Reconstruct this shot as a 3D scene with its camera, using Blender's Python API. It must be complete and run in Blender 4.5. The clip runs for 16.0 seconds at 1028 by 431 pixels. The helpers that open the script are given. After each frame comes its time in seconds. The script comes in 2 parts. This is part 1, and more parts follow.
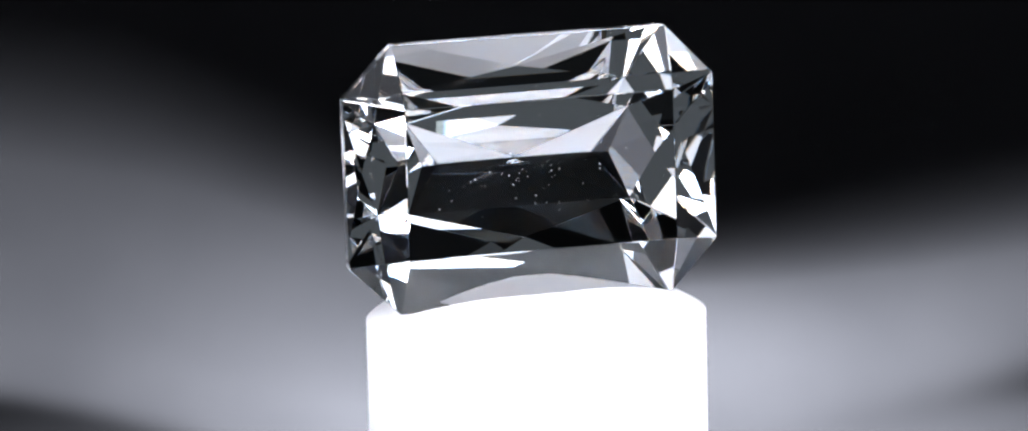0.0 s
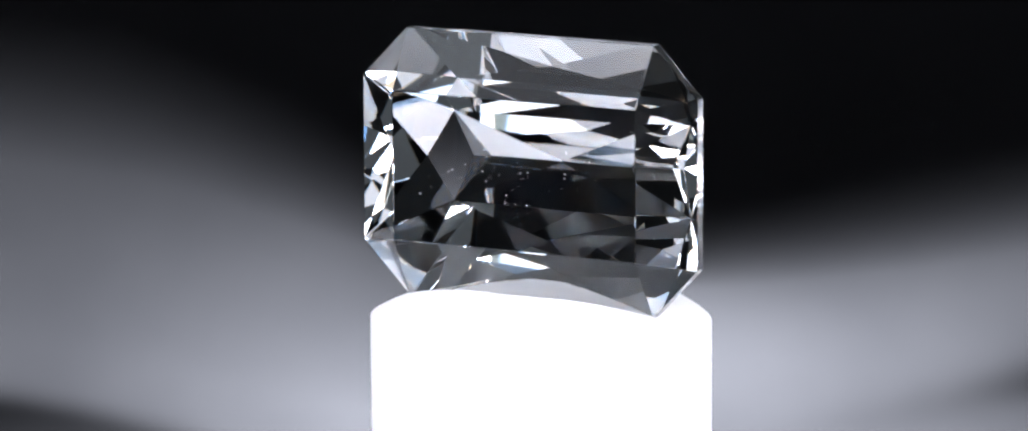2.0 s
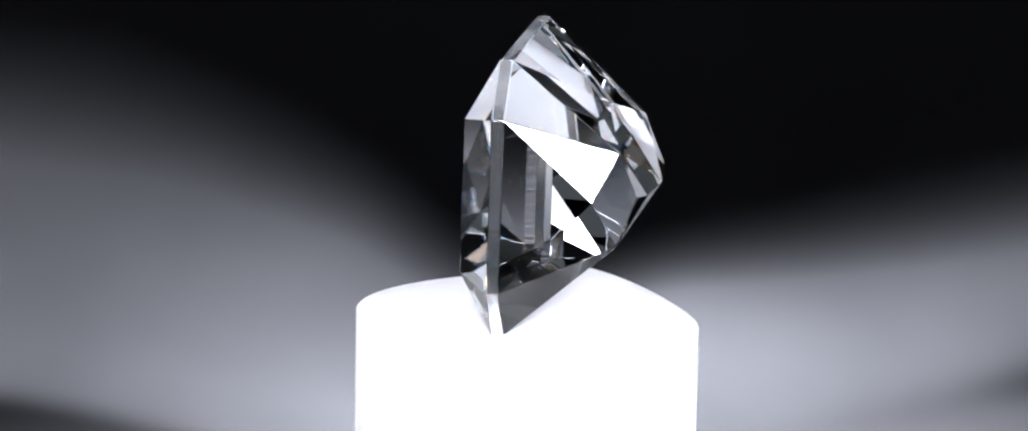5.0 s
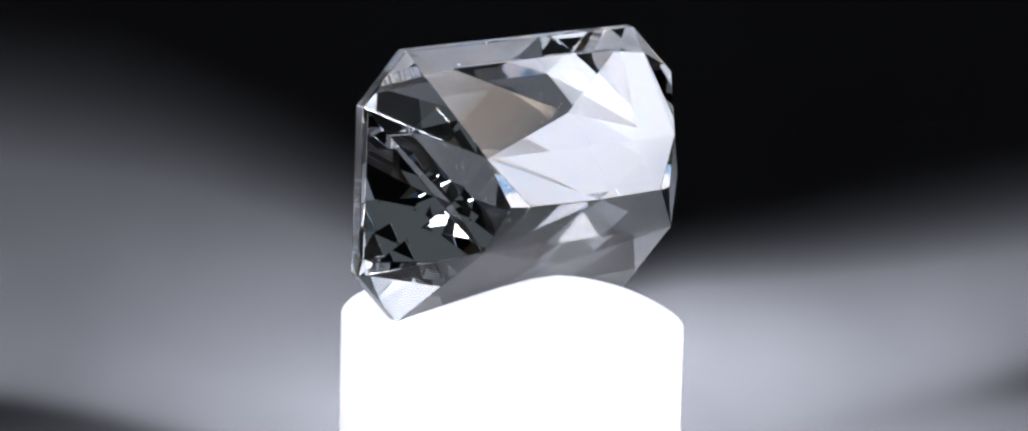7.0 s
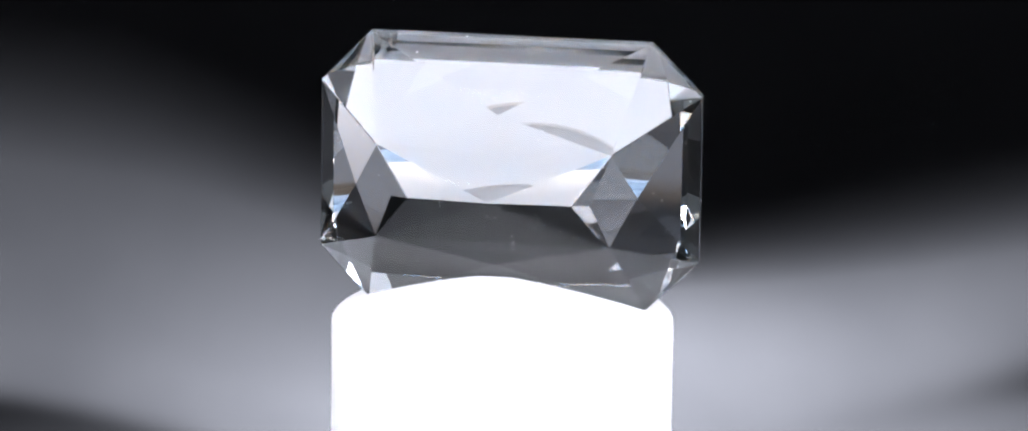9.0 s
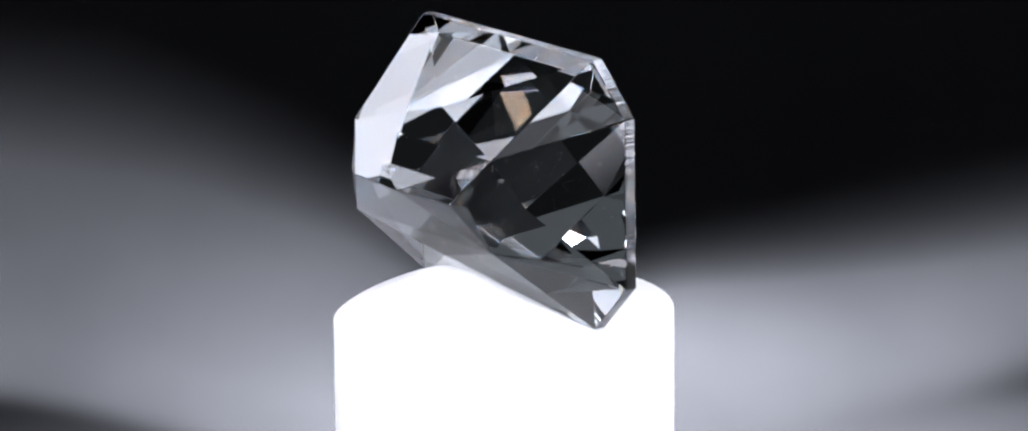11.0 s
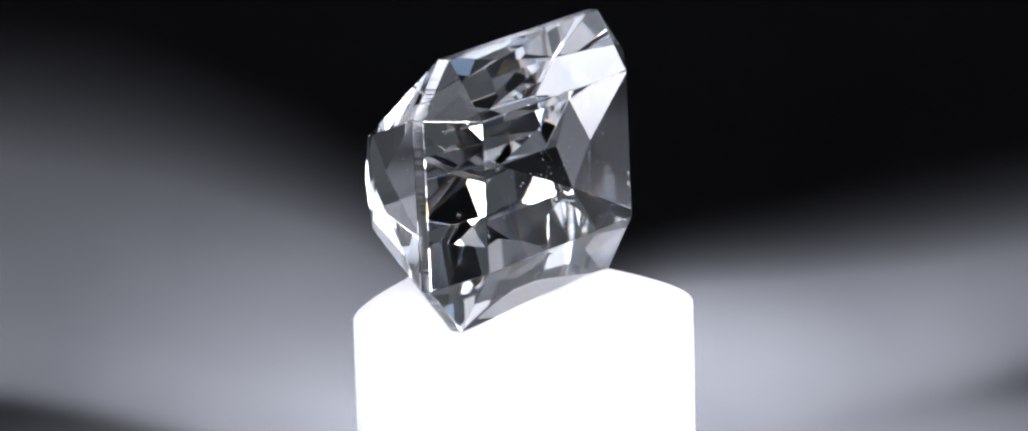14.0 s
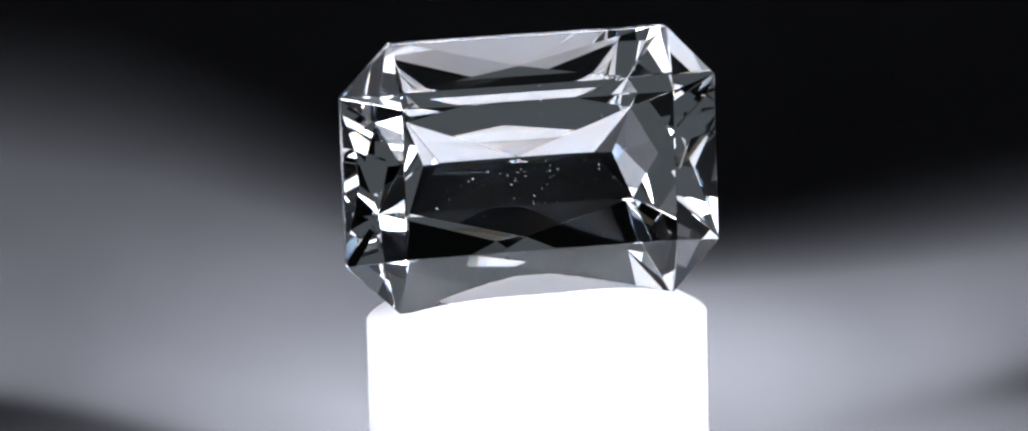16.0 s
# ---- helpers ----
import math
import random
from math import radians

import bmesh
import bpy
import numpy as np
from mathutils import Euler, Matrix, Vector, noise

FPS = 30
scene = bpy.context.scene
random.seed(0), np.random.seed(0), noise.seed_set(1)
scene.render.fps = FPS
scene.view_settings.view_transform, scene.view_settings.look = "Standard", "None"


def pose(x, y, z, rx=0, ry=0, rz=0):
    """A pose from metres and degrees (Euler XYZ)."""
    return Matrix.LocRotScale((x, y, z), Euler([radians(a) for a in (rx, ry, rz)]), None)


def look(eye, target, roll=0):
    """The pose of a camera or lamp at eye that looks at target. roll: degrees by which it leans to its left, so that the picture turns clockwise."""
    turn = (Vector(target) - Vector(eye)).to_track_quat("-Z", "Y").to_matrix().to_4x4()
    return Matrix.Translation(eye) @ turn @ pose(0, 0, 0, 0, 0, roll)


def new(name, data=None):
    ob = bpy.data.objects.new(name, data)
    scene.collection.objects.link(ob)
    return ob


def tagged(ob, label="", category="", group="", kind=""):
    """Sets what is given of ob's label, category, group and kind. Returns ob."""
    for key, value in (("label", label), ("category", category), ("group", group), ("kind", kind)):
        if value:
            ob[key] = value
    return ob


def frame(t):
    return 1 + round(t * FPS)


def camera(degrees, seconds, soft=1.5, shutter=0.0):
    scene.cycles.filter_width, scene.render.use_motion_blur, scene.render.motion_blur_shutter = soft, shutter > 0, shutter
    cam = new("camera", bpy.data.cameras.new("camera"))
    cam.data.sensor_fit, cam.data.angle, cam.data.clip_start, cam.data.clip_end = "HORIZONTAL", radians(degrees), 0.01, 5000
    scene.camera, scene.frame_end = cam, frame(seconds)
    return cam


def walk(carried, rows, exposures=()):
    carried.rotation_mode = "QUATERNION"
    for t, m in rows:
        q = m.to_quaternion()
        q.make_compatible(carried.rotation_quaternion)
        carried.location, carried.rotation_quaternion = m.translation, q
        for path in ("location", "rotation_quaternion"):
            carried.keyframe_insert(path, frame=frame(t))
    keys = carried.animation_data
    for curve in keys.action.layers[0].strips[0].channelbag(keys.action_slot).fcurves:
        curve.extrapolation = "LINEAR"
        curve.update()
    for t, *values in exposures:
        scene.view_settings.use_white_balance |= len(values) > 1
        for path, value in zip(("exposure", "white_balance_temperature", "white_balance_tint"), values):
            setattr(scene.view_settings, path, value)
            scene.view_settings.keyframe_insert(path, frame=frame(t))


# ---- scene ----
cam = camera(11.4252, 16.0, soft=2.0)

MM = 0.001
LIFT = 90 * MM                      # the axis datum stands this far over the table
EYE = Vector((0.0, -0.291433, 0.079183 + LIFT))
STILL = look(EYE, EYE + Vector((-0.00137, 0.97685, -0.21394)), roll=-0.107)
walk(cam, [(0.0, STILL), (16.0, STILL)])

TURN_START, TURN_RATE = -0.0735, -0.3953    # radians, radians a second


def turned(t, m):
    """The pose m on the rotating plate, t seconds on."""
    return Matrix.Rotation(TURN_START + TURN_RATE * t, 4, "Z") @ m


# ---- light ----
world = bpy.data.worlds.new("world")
scene.world = world
world.use_nodes = True
world.node_tree.nodes["Background"].inputs[0].default_value = (0.8, 0.9, 1.0, 1)
world.node_tree.nodes["Background"].inputs[1].default_value = 0.085


def area_lamp(name, eye, target, size, watts, colour=(1, 1, 1), size_y=None):
    data = bpy.data.lights.new(name, "AREA")
    data.shape = "RECTANGLE" if size_y else "DISK"
    data.size = size
    if size_y:
        data.size_y = size_y
    data.energy, data.color = watts, colour
    ob = new(name, data)
    ob.matrix_world = look(eye, target)
    return ob


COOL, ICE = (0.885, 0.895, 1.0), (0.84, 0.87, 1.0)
CLOTH_Y = 0.30                      # where the backdrop hangs upright
STONE = (0, 0, 0.104)
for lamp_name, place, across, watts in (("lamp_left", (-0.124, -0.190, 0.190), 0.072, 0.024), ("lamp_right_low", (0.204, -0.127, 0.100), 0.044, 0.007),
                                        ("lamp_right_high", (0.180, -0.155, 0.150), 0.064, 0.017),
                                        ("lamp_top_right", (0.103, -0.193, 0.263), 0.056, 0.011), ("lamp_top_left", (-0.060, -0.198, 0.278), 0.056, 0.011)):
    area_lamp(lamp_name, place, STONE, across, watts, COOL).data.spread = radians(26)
# Raking fill added above the velvet, out of view, to light its slopes.
CLOTH_FILL = Vector((0, 0.345, 0.60))
area_lamp("cloth_fill", CLOTH_FILL, (0, 0.293, 0.0), 0.96, 65.0, COOL, 0.015).data.spread = radians(20)
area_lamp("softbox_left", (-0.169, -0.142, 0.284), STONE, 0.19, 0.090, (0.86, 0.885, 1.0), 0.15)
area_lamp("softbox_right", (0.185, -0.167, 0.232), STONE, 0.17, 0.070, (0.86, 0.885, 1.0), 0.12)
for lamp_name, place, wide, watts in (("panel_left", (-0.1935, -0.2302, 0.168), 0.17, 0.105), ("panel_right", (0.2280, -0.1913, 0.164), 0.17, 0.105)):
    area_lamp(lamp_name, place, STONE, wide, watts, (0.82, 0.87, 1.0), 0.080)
# Added fill, out of view, for the stand's top behind the stone.
area_lamp("rear_fill", (0, 0.20, 0.56), STONE, 0.20, 0.05, COOL, 0.10).data.spread = radians(45)
# Unseen fills added to light the turntable, beams kept narrow to miss the stone.
for lamp_name, x, y, wide, deep, watts in (("disc_fill_rear", 0, 0.118, 0.18, 0.13, 0.78), ("disc_fill_left", -0.105, 0.0, 0.06, 0.18, 0.26),
                                           ("disc_fill_right", 0.105, 0.0, 0.06, 0.18, 0.26), ("disc_fill_front", 0, -0.115, 0.20, 0.07, 0.09)):
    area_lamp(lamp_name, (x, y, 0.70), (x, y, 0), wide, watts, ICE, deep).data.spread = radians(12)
# Added fill, out of view, aimed at the foam wedge.
area_lamp("wedge_fill", (0.10, 0.0, 0.70), (0.275, 0.0, 0.03), 0.14, 0.055, COOL, 0.22).data.spread = radians(14)


# ---- materials ----
def shader(name):
    m = bpy.data.materials.new(name)
    m.use_nodes = True
    nt = m.node_tree
    b = nt.nodes["Principled BSDF"]
    return m, nt, b


def ramp(nt, src, stops):
    r = nt.nodes.new("ShaderNodeValToRGB")
    while len(r.color_ramp.elements) < len(stops):
        r.color_ramp.elements.new(0.5)
    for e, (p, c) in zip(r.color_ramp.elements, stops):
        e.position, e.color = p, (*c, 1) if len(c) == 3 else c
    nt.links.new(src, r.inputs[0])
    return r.outputs[0]


def noise_tex(nt, scale, detail=4):
    co = nt.nodes.new("ShaderNodeTexCoord")
    n = nt.nodes.new("ShaderNodeTexNoise")
    n.inputs["Scale"].default_value, n.inputs["Detail"].default_value = scale, detail
    nt.links.new(co.outputs["Object"], n.inputs["Vector"])
    return n.outputs["Fac"]


def bump(nt, b, src, strength, distance):
    n = nt.nodes.new("ShaderNodeBump")
    n.inputs["Strength"].default_value, n.inputs["Distance"].default_value = strength, distance
    nt.links.new(src, n.inputs["Height"])
    nt.links.new(n.outputs[0], b.inputs["Normal"])


def make_white_plastic():
    m, nt, b = shader("white_plastic")
    nt.links.new(ramp(nt, noise_tex(nt, 300), [(0.3, (0.78, 0.78, 0.79)), (0.7, (0.86, 0.86, 0.86))]), b.inputs["Base Color"])
    b.inputs["Roughness"].default_value = 0.55
    bump(nt, b, noise_tex(nt, 2500), 0.15, 0.0001)
    return m


def make_dark_velvet():
    m, nt, b = shader("dark_velvet")
    nt.links.new(ramp(nt, noise_tex(nt, 45), [(0.3, (0.0033, 0.0034, 0.0036)), (0.7, (0.0039, 0.0040, 0.0042))]), b.inputs["Base Color"])
    b.inputs["Roughness"].default_value = 1.0
    b.inputs["Specular IOR Level"].default_value = 0.0
    return m


def make_pale_board():
    m, nt, b = shader("pale_board")
    nt.links.new(ramp(nt, noise_tex(nt, 70), [(0.3, (0.70, 0.71, 0.72)), (0.7, (0.76, 0.77, 0.78))]), b.inputs["Base Color"])
    b.inputs["Roughness"].default_value = 0.7
    return m


def make_black_cloth():
    m, nt, b = shader("black_cloth")
    nt.links.new(ramp(nt, noise_tex(nt, 40), [(0.3, (0.0030, 0.0030, 0.0032)), (0.7, (0.0042, 0.0042, 0.0045))]), b.inputs["Base Color"])
    b.inputs["Roughness"].default_value = 0.95
    b.inputs["Specular IOR Level"].default_value = 0.1
    return m


def make_gem(name, roughness, spread=0.0):
    """Clear glass of index 1.62; with a spread it bends warm and cool light by slightly different angles."""
    m = bpy.data.materials.new(name)
    m.use_nodes = True
    nt = m.node_tree
    nt.nodes.clear()
    out = nt.nodes.new("ShaderNodeOutputMaterial")
    bands = [((0.645, 0.5, 0.34, 1), 1.62 - spread), ((0.345, 0.497, 0.66, 1), 1.62 + spread)] if spread else [((0.995, 0.997, 1, 1), 1.62)]
    total = None
    for colour, index in bands:
        g = nt.nodes.new("ShaderNodeBsdfGlass")
        g.inputs["Color"].default_value, g.inputs["Roughness"].default_value, g.inputs["IOR"].default_value = colour, roughness, index
        if total is None:
            total = g.outputs[0]
        else:
            add = nt.nodes.new("ShaderNodeAddShader")
            nt.links.new(total, add.inputs[0])
            nt.links.new(g.outputs[0], add.inputs[1])
            total = add.outputs[0]
    nt.links.new(total, out.inputs["Surface"])
    if roughness:
        co, grind, relief = nt.nodes.new("ShaderNodeTexCoord"), nt.nodes.new("ShaderNodeTexNoise"), nt.nodes.new("ShaderNodeBump")
        stretch = nt.nodes.new("ShaderNodeMapping")
        stretch.inputs["Scale"].default_value = (2600, 200, 2600)      # grinding marks run across the girdle
        grind.inputs["Scale"].default_value, grind.inputs["Detail"].default_value = 1.0, 2
        relief.inputs["Strength"].default_value, relief.inputs["Distance"].default_value = 0.16, 0.0003
        nt.links.new(co.outputs["Object"], stretch.inputs[0])
        nt.links.new(stretch.outputs[0], grind.inputs["Vector"])
        nt.links.new(grind.outputs["Fac"], relief.inputs["Height"])
        nt.links.new(relief.outputs[0], g.inputs["Normal"])
    return m


def make_dark_card():
    m, nt, b = shader("dark_card")
    nt.links.new(ramp(nt, noise_tex(nt, 30), [(0.3, (0.030, 0.031, 0.033)), (0.7, (0.042, 0.043, 0.045))]), b.inputs["Base Color"])
    b.inputs["Roughness"].default_value = 0.85
    return m


def make_grey_foam():
    m, nt, b = shader("grey_foam")
    nt.links.new(ramp(nt, noise_tex(nt, 60), [(0.3, (0.17, 0.175, 0.185)), (0.7, (0.23, 0.235, 0.245))]), b.inputs["Base Color"])
    b.inputs["Roughness"].default_value = 0.8
    bump(nt, b, noise_tex(nt, 900), 0.3, 0.0004)
    return m


WHITE, VELVET, BOARD, BLACK = make_white_plastic(), make_dark_velvet(), make_pale_board(), make_black_cloth()
CARD, FOAM = make_dark_card(), make_grey_foam()
GEM, FIRE, GIRDLE = make_gem("colourless_gem", 0.0), make_gem("dispersive_gem", 0.0, 0.008), make_gem("ground_gem", 0.22)


def mesh_object(name, bm, material):
    me = bpy.data.meshes.new(name)
    bm.to_mesh(me)
    bm.free()
    me.materials.append(material)
    return new(name, me)


# ---- the setting ----
def slab(name, size, thick, m, material):
    bm = bmesh.new()
    bmesh.ops.create_cube(bm, size=1, matrix=m @ Matrix.Diagonal((size[0], size[1], thick, 1)))
    bmesh.ops.bevel(bm, geom=bm.edges[:], offset=0.002, segments=2, affect="EDGES")
    return mesh_object(name, bm, material)


def build_setting():
    tagged(slab("floor", (1.6, 1.6), 0.02, pose(0, 0.1, -0.01), BLACK), "matt black cloth over the table", "table top", kind="structure")
    # Unseen dark sheets added at back and sides to keep stray light off.
    tagged(slab("flag_north", (1.4, 0.8), 0.02, pose(0, 0.47, 0.4, 90), BLACK), "black cloth flag added unseen behind the backdrop", "wall", kind="structure")
    for n, x in (("flag_east", 0.31), ("flag_west", -0.31)):
        tagged(slab(n, (0.34, 0.44), 0.02, pose(x, -0.12, 0.17, 0, 90), CARD), "dark card flag added unseen at the side of the table", "wall", kind="structure")


def smooth(x):
    x = max(0.0, min(1.0, x))
    return x * x * (3 - 2 * x)


def cloth_tilt(u, v):
    """How far the draped cloth faces up (0 upright, 1 level) at u, v: 0..1 across and down the part behind the stand."""
    # Slopes are fitted so the raking fill draws the backdrop's light and dark.
    left = (min(400, 14 + 1500 * u * u) / 657, (510 + 360 * u) / 657, 0.194 + 0.356 * max(0.0, u / 0.345) ** 1.5)
    w = 1 - u
    right = ((192 + 360 * w) / 657, (488 + 800 * w - 1650 * w * w) / 657, 0.225 + 1.0 * max(0.0, w))
    k = smooth((u - 0.36) / 0.30)
    start, end, most = (a * (1 - k) + b * k for a, b in zip(left, right))
    most = min(most, 0.56)
    t = max(0.0, min(1.0, (v - start) / (end - start)))
    b = most * ((1 - k) * t ** min(1.45, 1.03 + 1.75 * max(u, 0.0)) + k * smooth(t))
    c1 = (612 + 220 * u + 660 * u * u) / 657                      # two creases low in the cloth
    b *= 1 - max(0.0, 0.86 - 1.15 * max(u, 0.0)) * math.exp(-(max(0.0, c1 - v) / 0.034) ** 2 - (max(0.0, v - c1) / 0.2) ** 2)
    c2 = (572 + 400 * w) / 657
    b *= 1 - (0.66 * math.exp(-max(w, 0.0) / 0.085) + 0.08) * math.exp(-(max(0.0, c2 - v) / 0.048) ** 2 - (max(0.0, v - c2) / 0.062) ** 2)
    return b / 0.56 * 0.86


def build_backdrop():
    """A dark velvet that hangs upright at its top and runs out towards the table in soft folds."""
    cols, rows = 260, 130
    x1, z0, z1 = 0.50, 0.0005, 0.100
    bm = bmesh.new()
    grid = []
    for i in range(cols + 1):
        e = 2 * i / cols - 1
        x = x1 * (0.5 * e + 0.5 * e ** 3)
        u = max(0.0, min(1.0, x / 0.121 + 0.5))
        y, col = CLOTH_Y, []
        for j in range(rows + 1):
            z = z1 + (z0 - z1) * j / rows
            v = (0.0655 - z + 0.25 * (CLOTH_Y - y)) / 0.0519
            b = cloth_tilt(u, min(v, 1.06))
            col.append(bm.verts.new((x, y, z)))
            y -= math.tan(math.asin(b) - 0.0038 + (CLOTH_FILL.y - y) / (CLOTH_FILL.z - z)) * (z1 - z0) / rows
        grid.append(col)
    for a, b in zip(grid, grid[1:]):
        for j in range(rows):
            bm.faces.new((a[j], a[j + 1], b[j + 1], b[j]))
    bmesh.ops.recalc_face_normals(bm, faces=bm.faces[:])
    bmesh.ops.solidify(bm, geom=bm.faces[:], thickness=0.0015)
    for f in bm.faces:
        f.smooth = True
    tagged(mesh_object("backdrop", bm, VELVET), "soft dark velvet draped in lit folds behind the stand", "backdrop", kind="structure")


def build_turntable():
    """A low white disc with a rounded rim on a dark foot; the stand rides on it."""
    bm = bmesh.new()
    n, profile = 160, ((0.0, 4.0), (60, 4.0), (120, 4.0), (186.5, 4.0), (188.2, 3.6), (189, 2.6), (188.5, 1.4), (187, 1.0), (0.0, 1.0))
    rings = []
    for r, z in profile:
        rings.append([bm.verts.new((0, 0, z * MM))] if r == 0 else
                     [bm.verts.new((r * MM * math.cos(a), r * MM * math.sin(a), z * MM)) for a in (2 * math.pi * i / n for i in range(n))])
    for lo, hi in zip(rings, rings[1:]):
        for i in range(n):
            k = (i + 1) % n
            if len(lo) == 1:
                bm.faces.new((lo[0], hi[i], hi[k]))
            elif len(hi) == 1:
                bm.faces.new((lo[i], hi[0], lo[k]))
            else:
                bm.faces.new((lo[i], hi[i], hi[k], lo[k]))
    bmesh.ops.recalc_face_normals(bm, faces=bm.faces[:])
    foot = bmesh.new()
    bmesh.ops.create_cone(foot, cap_ends=True, segments=96, radius1=0.110, radius2=0.110, depth=0.001, matrix=pose(0, 0, 0.0005))
    ob = new("turntable")
    for name, mesh, material in (("plate", bm, BOARD), ("foot", foot, BLACK)):
        mesh_object(name, mesh, material).parent = ob
    return tagged(ob, "low round white turntable on the black table cloth under the stand", "turntable")


def build_reflector():
    """A long low wedge of grey foam board, added out of view, whose sloping face throws light back at the stone."""
    bm = bmesh.new()
    ends = [[bm.verts.new((x, y, z)) for x, z in ((0.235, 0.0), (0.291, 0.072), (0.294, 0.0))] for y in (-0.10, 0.13)]
    bm.faces.new(ends[0])
    bm.faces.new(ends[1])
    for i in range(3):
        bm.faces.new((ends[0][i], ends[0][(i + 1) % 3], ends[1][(i + 1) % 3], ends[1][i]))
    bmesh.ops.recalc_face_normals(bm, faces=bm.faces[:])
    bmesh.ops.bevel(bm, geom=bm.edges[:], offset=0.0012, segments=2, affect="EDGES")
    return tagged(mesh_object("added_reflector", bm, FOAM), "long low mid-grey foam wedge, an unseen reflector added on the black table cloth", "reflector")


# ---- the stand ----
STAND_X, STAND_Y, STAND_R = 0.785, 0.828, 9.95      # millimetres from the axis
GEM_YAW = 0.345


def stand_top(x, y):
    """Height of the stand's crowned, grooved top in millimetres over the datum, x along the groove."""
    r = min(math.hypot(x, y), STAND_R)
    s = y / max(r, 1e-6) * min(1.0, r / 3.0)
    rim, crown = 9.874 - 0.379 * s - 0.174 * s * s, 12.105 + 0.876 * s
    z = crown - (crown - rim) * (r / STAND_R) ** 1.815 - 0.391 * (x / STAND_R) ** 2
    edge = max(0.0, r - 7.80) / 2.15
    z -= 0.187 * (1 - math.sqrt(max(0.0, 1 - edge * edge)))
    d = y + 0.68
    groove = 9.96 + 0.0226 * x + (0.77 * d if d > 0 else -0.609 * d)
    k = 0.25
    h = max(0.0, min(1.0, 0.5 + 0.5 * (groove - z) / k))
    return groove * (1 - h) + z * h - k * h * (1 - h)


def build_stand():
    bm = bmesh.new()
    n, radii = 144, [0.5 * i for i in range(1, 18)] + [8.8, 9.1, 9.3, 9.5, 9.65, 9.8, 9.9, 9.95]
    centre = bm.verts.new((0, 0, stand_top(0, 0) * MM))
    rings = []
    for r in radii:
        rings.append([bm.verts.new((r * math.cos(a) * MM, r * math.sin(a) * MM, stand_top(r * math.cos(a), r * math.sin(a)) * MM))
                      for a in (2 * math.pi * i / n for i in range(n))])
    for z in (4.0, -10.0, -50.0, -85.0, -86.0):
        r = 9.95 if z > -86 else 9.4
        rings.append([bm.verts.new((r * math.cos(a) * MM, r * math.sin(a) * MM, z * MM)) for a in (2 * math.pi * i / n for i in range(n))])
    for i in range(n):
        bm.faces.new((centre, rings[0][i], rings[0][(i + 1) % n]))
    skin = len(radii)
    side_faces = []
    for k, (lo, hi) in enumerate(zip(rings, rings[1:])):
        for i in range(n):
            f = bm.faces.new((lo[i], hi[i], hi[(i + 1) % n], lo[(i + 1) % n]))
            if k >= skin:
                side_faces.append(f)
    side_faces.append(bm.faces.new(list(reversed(rings[-1]))))
    bmesh.ops.recalc_face_normals(bm, faces=bm.faces[:])
    for f in bm.faces:
        f.smooth = len(f.verts) < 20
    shaft = bm.copy()
    bm.faces.index_update()
    low = {f.index for f in side_faces}
    shaft.faces.index_update()
    bmesh.ops.delete(bm, geom=[f for f in bm.faces if f.index in low], context="FACES")
    bmesh.ops.delete(shaft, geom=[f for f in shaft.faces if f.index not in low], context="FACES")
    ob = new("display_stand")
    for name, mesh, label in (("grooved_top", bm, "crowned white top with a groove for the stone"), ("shaft", shaft, "")):
        p = mesh_object(name, mesh, WHITE)
        p.parent = ob
        tagged(p, label)
    return tagged(ob, "round white plastic stand with a grooved, crowned top under the gemstone", "stand")


# ---- the gemstone ----
def gem_points():
    """Corners of the stone in millimetres: x along its length, z up, the table faces -y, the keel lies at +y."""
    p = []
    for sx in (-1, 1):
        for sz in (-1, 1):
            for y in (-0.35, 0.35):
                p += [(sx * 11.10 - 0.09, y, sz * 4.923), (sx * 8.181, y, sz * 7.897)]      # girdle
            p += [(sx * 6.72, 6.42, sz * 2.70)]                                        # corner tips of the pavilion
            p += [(sx * 8.02, -2.27, sz * 4.40)]                                         # table
        p += [(sx * 4.647, 7.90, 0.0), (sx * 5.68, 7.40, 0.0), (sx * 8.12, 5.10, 0.0)]   # keel ends, tops and feet of the end facets
        p += [(0.0, 4.95, sx * 4.4)]                                                    # crossing points of the long sides
    p += [(0.0, 8.24, 0.0)]                                                             # middle of the keel
    return p


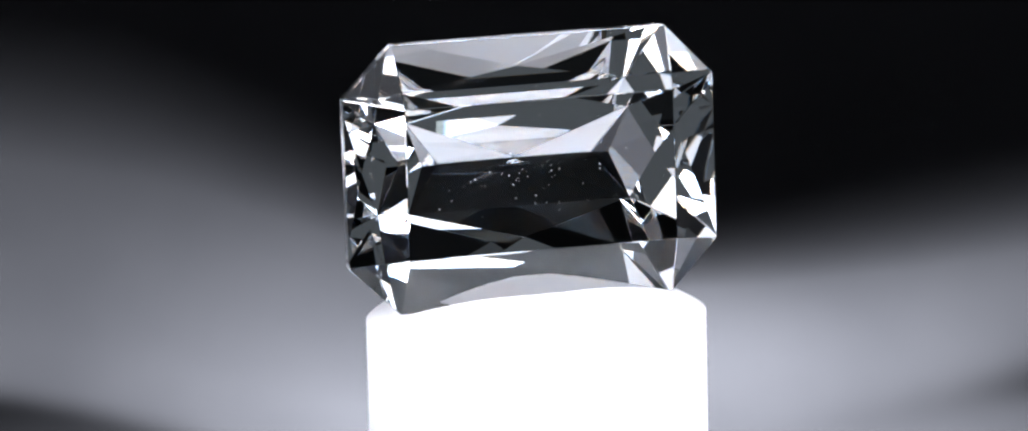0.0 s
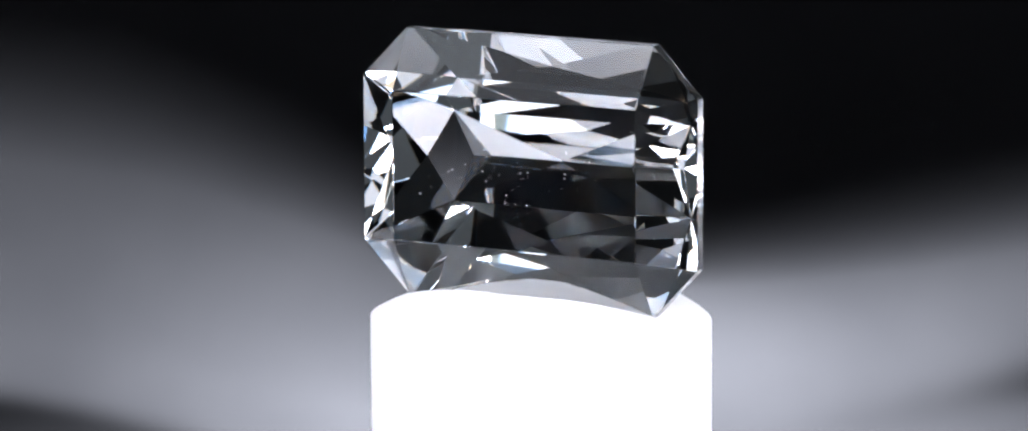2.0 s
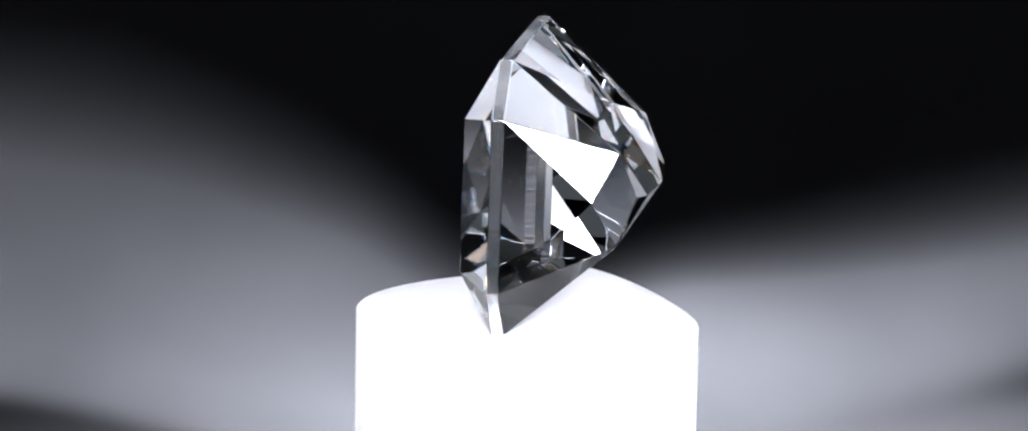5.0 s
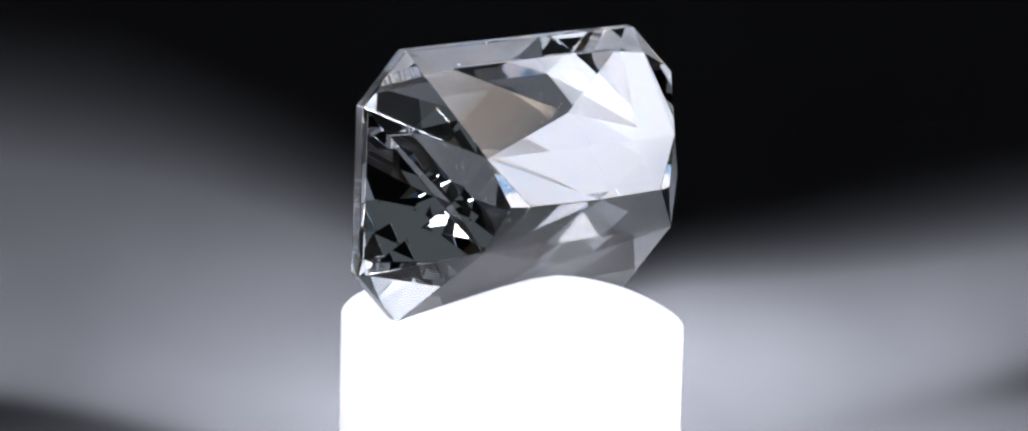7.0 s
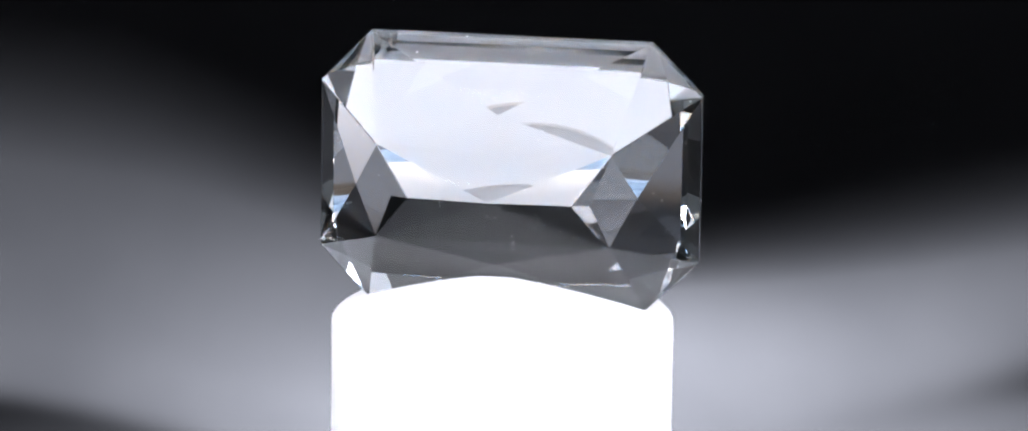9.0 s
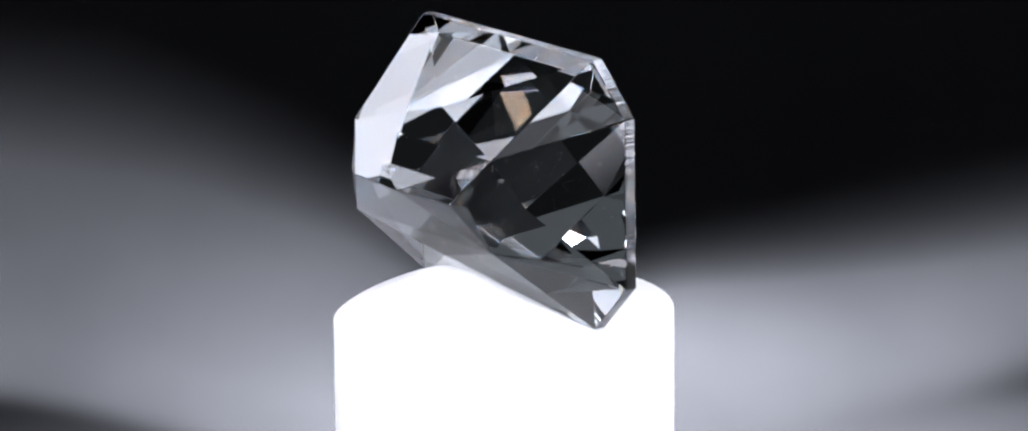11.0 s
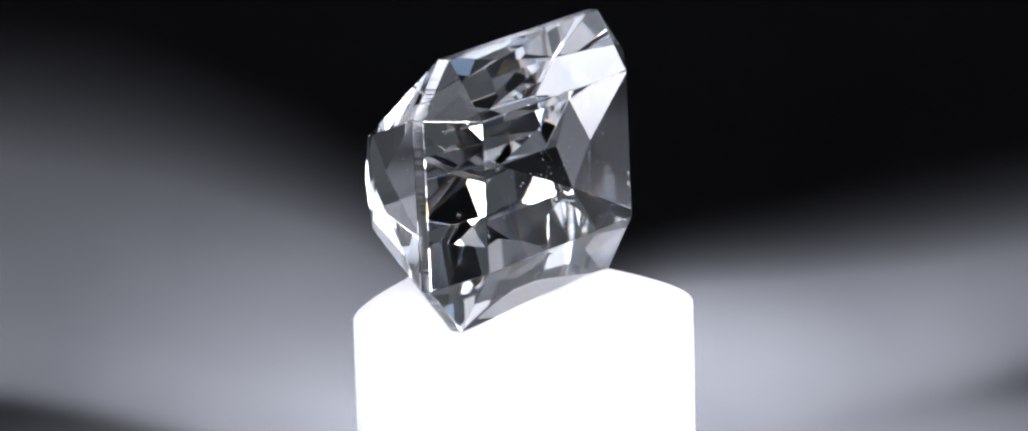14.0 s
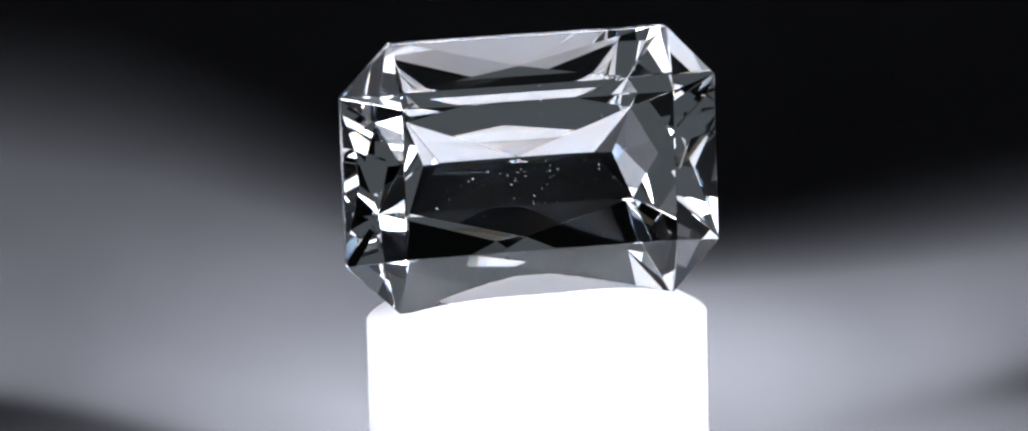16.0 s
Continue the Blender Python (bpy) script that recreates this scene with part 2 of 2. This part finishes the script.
def build_gem():
    """The hull of the corners, its edges slightly worn, parted into crown, girdle and pavilion."""
    whole = bmesh.new()
    for p in gem_points():
        whole.verts.new(Vector(p) * MM)
    hull = bmesh.ops.convex_hull(whole, input=whole.verts[:])
    bmesh.ops.delete(whole, geom=list({g for g in hull["geom_interior"] + hull["geom_unused"] if isinstance(g, bmesh.types.BMVert)}), context="VERTS")
    bmesh.ops.recalc_face_normals(whole, faces=whole.faces[:])
    bmesh.ops.dissolve_limit(whole, angle_limit=radians(0.3), verts=whole.verts[:], edges=whole.edges[:])
    bmesh.ops.bevel(whole, geom=[e for e in whole.edges if e.calc_face_angle(0) > radians(25)], offset=0.035 * MM, segments=1, affect="EDGES", clamp_overlap=True)
    whole.normal_update()
    ob = new("gemstone")
    for name, material, inside, label in (("crown", FIRE, lambda n: n.y < -0.05, "crown with a broad table facet"),
                                          ("girdle", GIRDLE, lambda n: abs(n.y) <= 0.05, "narrow, finely ground girdle"),
                                          ("pavilion", GEM, lambda n: n.y > 0.05, "deep keeled pavilion in crossed facets")):
        bm = whole.copy()
        bmesh.ops.delete(bm, geom=[f for f in bm.faces if not inside(f.normal)], context="FACES")
        piece = mesh_object(name, bm, material)
        piece.parent = ob
        tagged(piece, label)
    whole.free()
    return tagged(ob, "colourless transparent octagonal scissor-cut gemstone standing on edge", "gemstone")


def build_dust():
    """Flecks of dust that cling to the table facet and, fewer, to the pavilion."""
    rng = random.Random(7)
    bm = bmesh.new()

    def fleck(place, r):
        bmesh.ops.create_icosphere(bm, subdivisions=1, radius=r * MM, matrix=Matrix.Translation(Vector(place) * MM) @ Matrix.Diagonal((rng.uniform(0.7, 1.6), 0.8, rng.uniform(0.7, 1.3), 1)))

    for _ in range(58):
        x, z = rng.gauss(-0.3, 2.6), rng.gauss(-0.3, 1.2)
        if abs(x) < 7.5 and abs(z) < 4:
            r = rng.choice((0.012, 0.015, 0.015, 0.02, 0.030))
            fleck((x, -2.27 - 0.5 * r, z), r)
    skin = bmesh.new()
    for p in gem_points():
        skin.verts.new(p)
    bmesh.ops.convex_hull(skin, input=skin.verts[:])
    bmesh.ops.recalc_face_normals(skin, faces=skin.faces[:])
    sides = sorted((f for f in skin.faces if f.normal.y > 0.3), key=lambda f: tuple(f.calc_center_median()))
    for _ in range(34):
        f = rng.choices(sides, [s.calc_area() for s in sides])[0]
        a, b = sorted((rng.random(), rng.random()))
        p = f.verts[0].co * a + f.verts[1].co * (b - a) + f.verts[2].co * (1 - b)
        fleck(p + f.normal * 0.006, rng.choice((0.012, 0.015, 0.018, 0.025)))
    skin.free()
    return tagged(mesh_object("dust", bm, WHITE), "fine pale dust flecks clinging to the gemstone's facets", "dust", kind="stuff")


build_setting()
build_backdrop()
turntable = build_turntable()
build_reflector()
stand = build_stand()
gem = build_gem()
dust = build_dust()

TOP = Matrix.Translation((0, 0, 10 * MM))
LEAN = Matrix.Rotation(radians(1.4), 4, Matrix.Rotation(radians(90), 3, "Z") @ Vector((math.cos(radians(152.6)), math.sin(radians(152.6)), 0)))
STAND_BASE = Matrix.Translation((STAND_X * MM, STAND_Y * MM, LIFT)) @ TOP @ LEAN @ TOP.inverted() @ Matrix.Rotation(GEM_YAW, 4, "Z")
GEM_BASE = Matrix.LocRotScale((0.598 * MM, 0.320 * MM, 18.074 * MM + LIFT), Euler((-0.0333, -0.0230, GEM_YAW)), None)


def motions():
    times = [0.5 * i for i in range(33)]
    walk(turntable, [(t, turned(t, Matrix())) for t in times])
    walk(stand, [(t, turned(t, STAND_BASE)) for t in times])
    walk(gem, [(t, turned(t, GEM_BASE)) for t in times])
    walk(dust, [(t, turned(t, GEM_BASE)) for t in times])


motions()
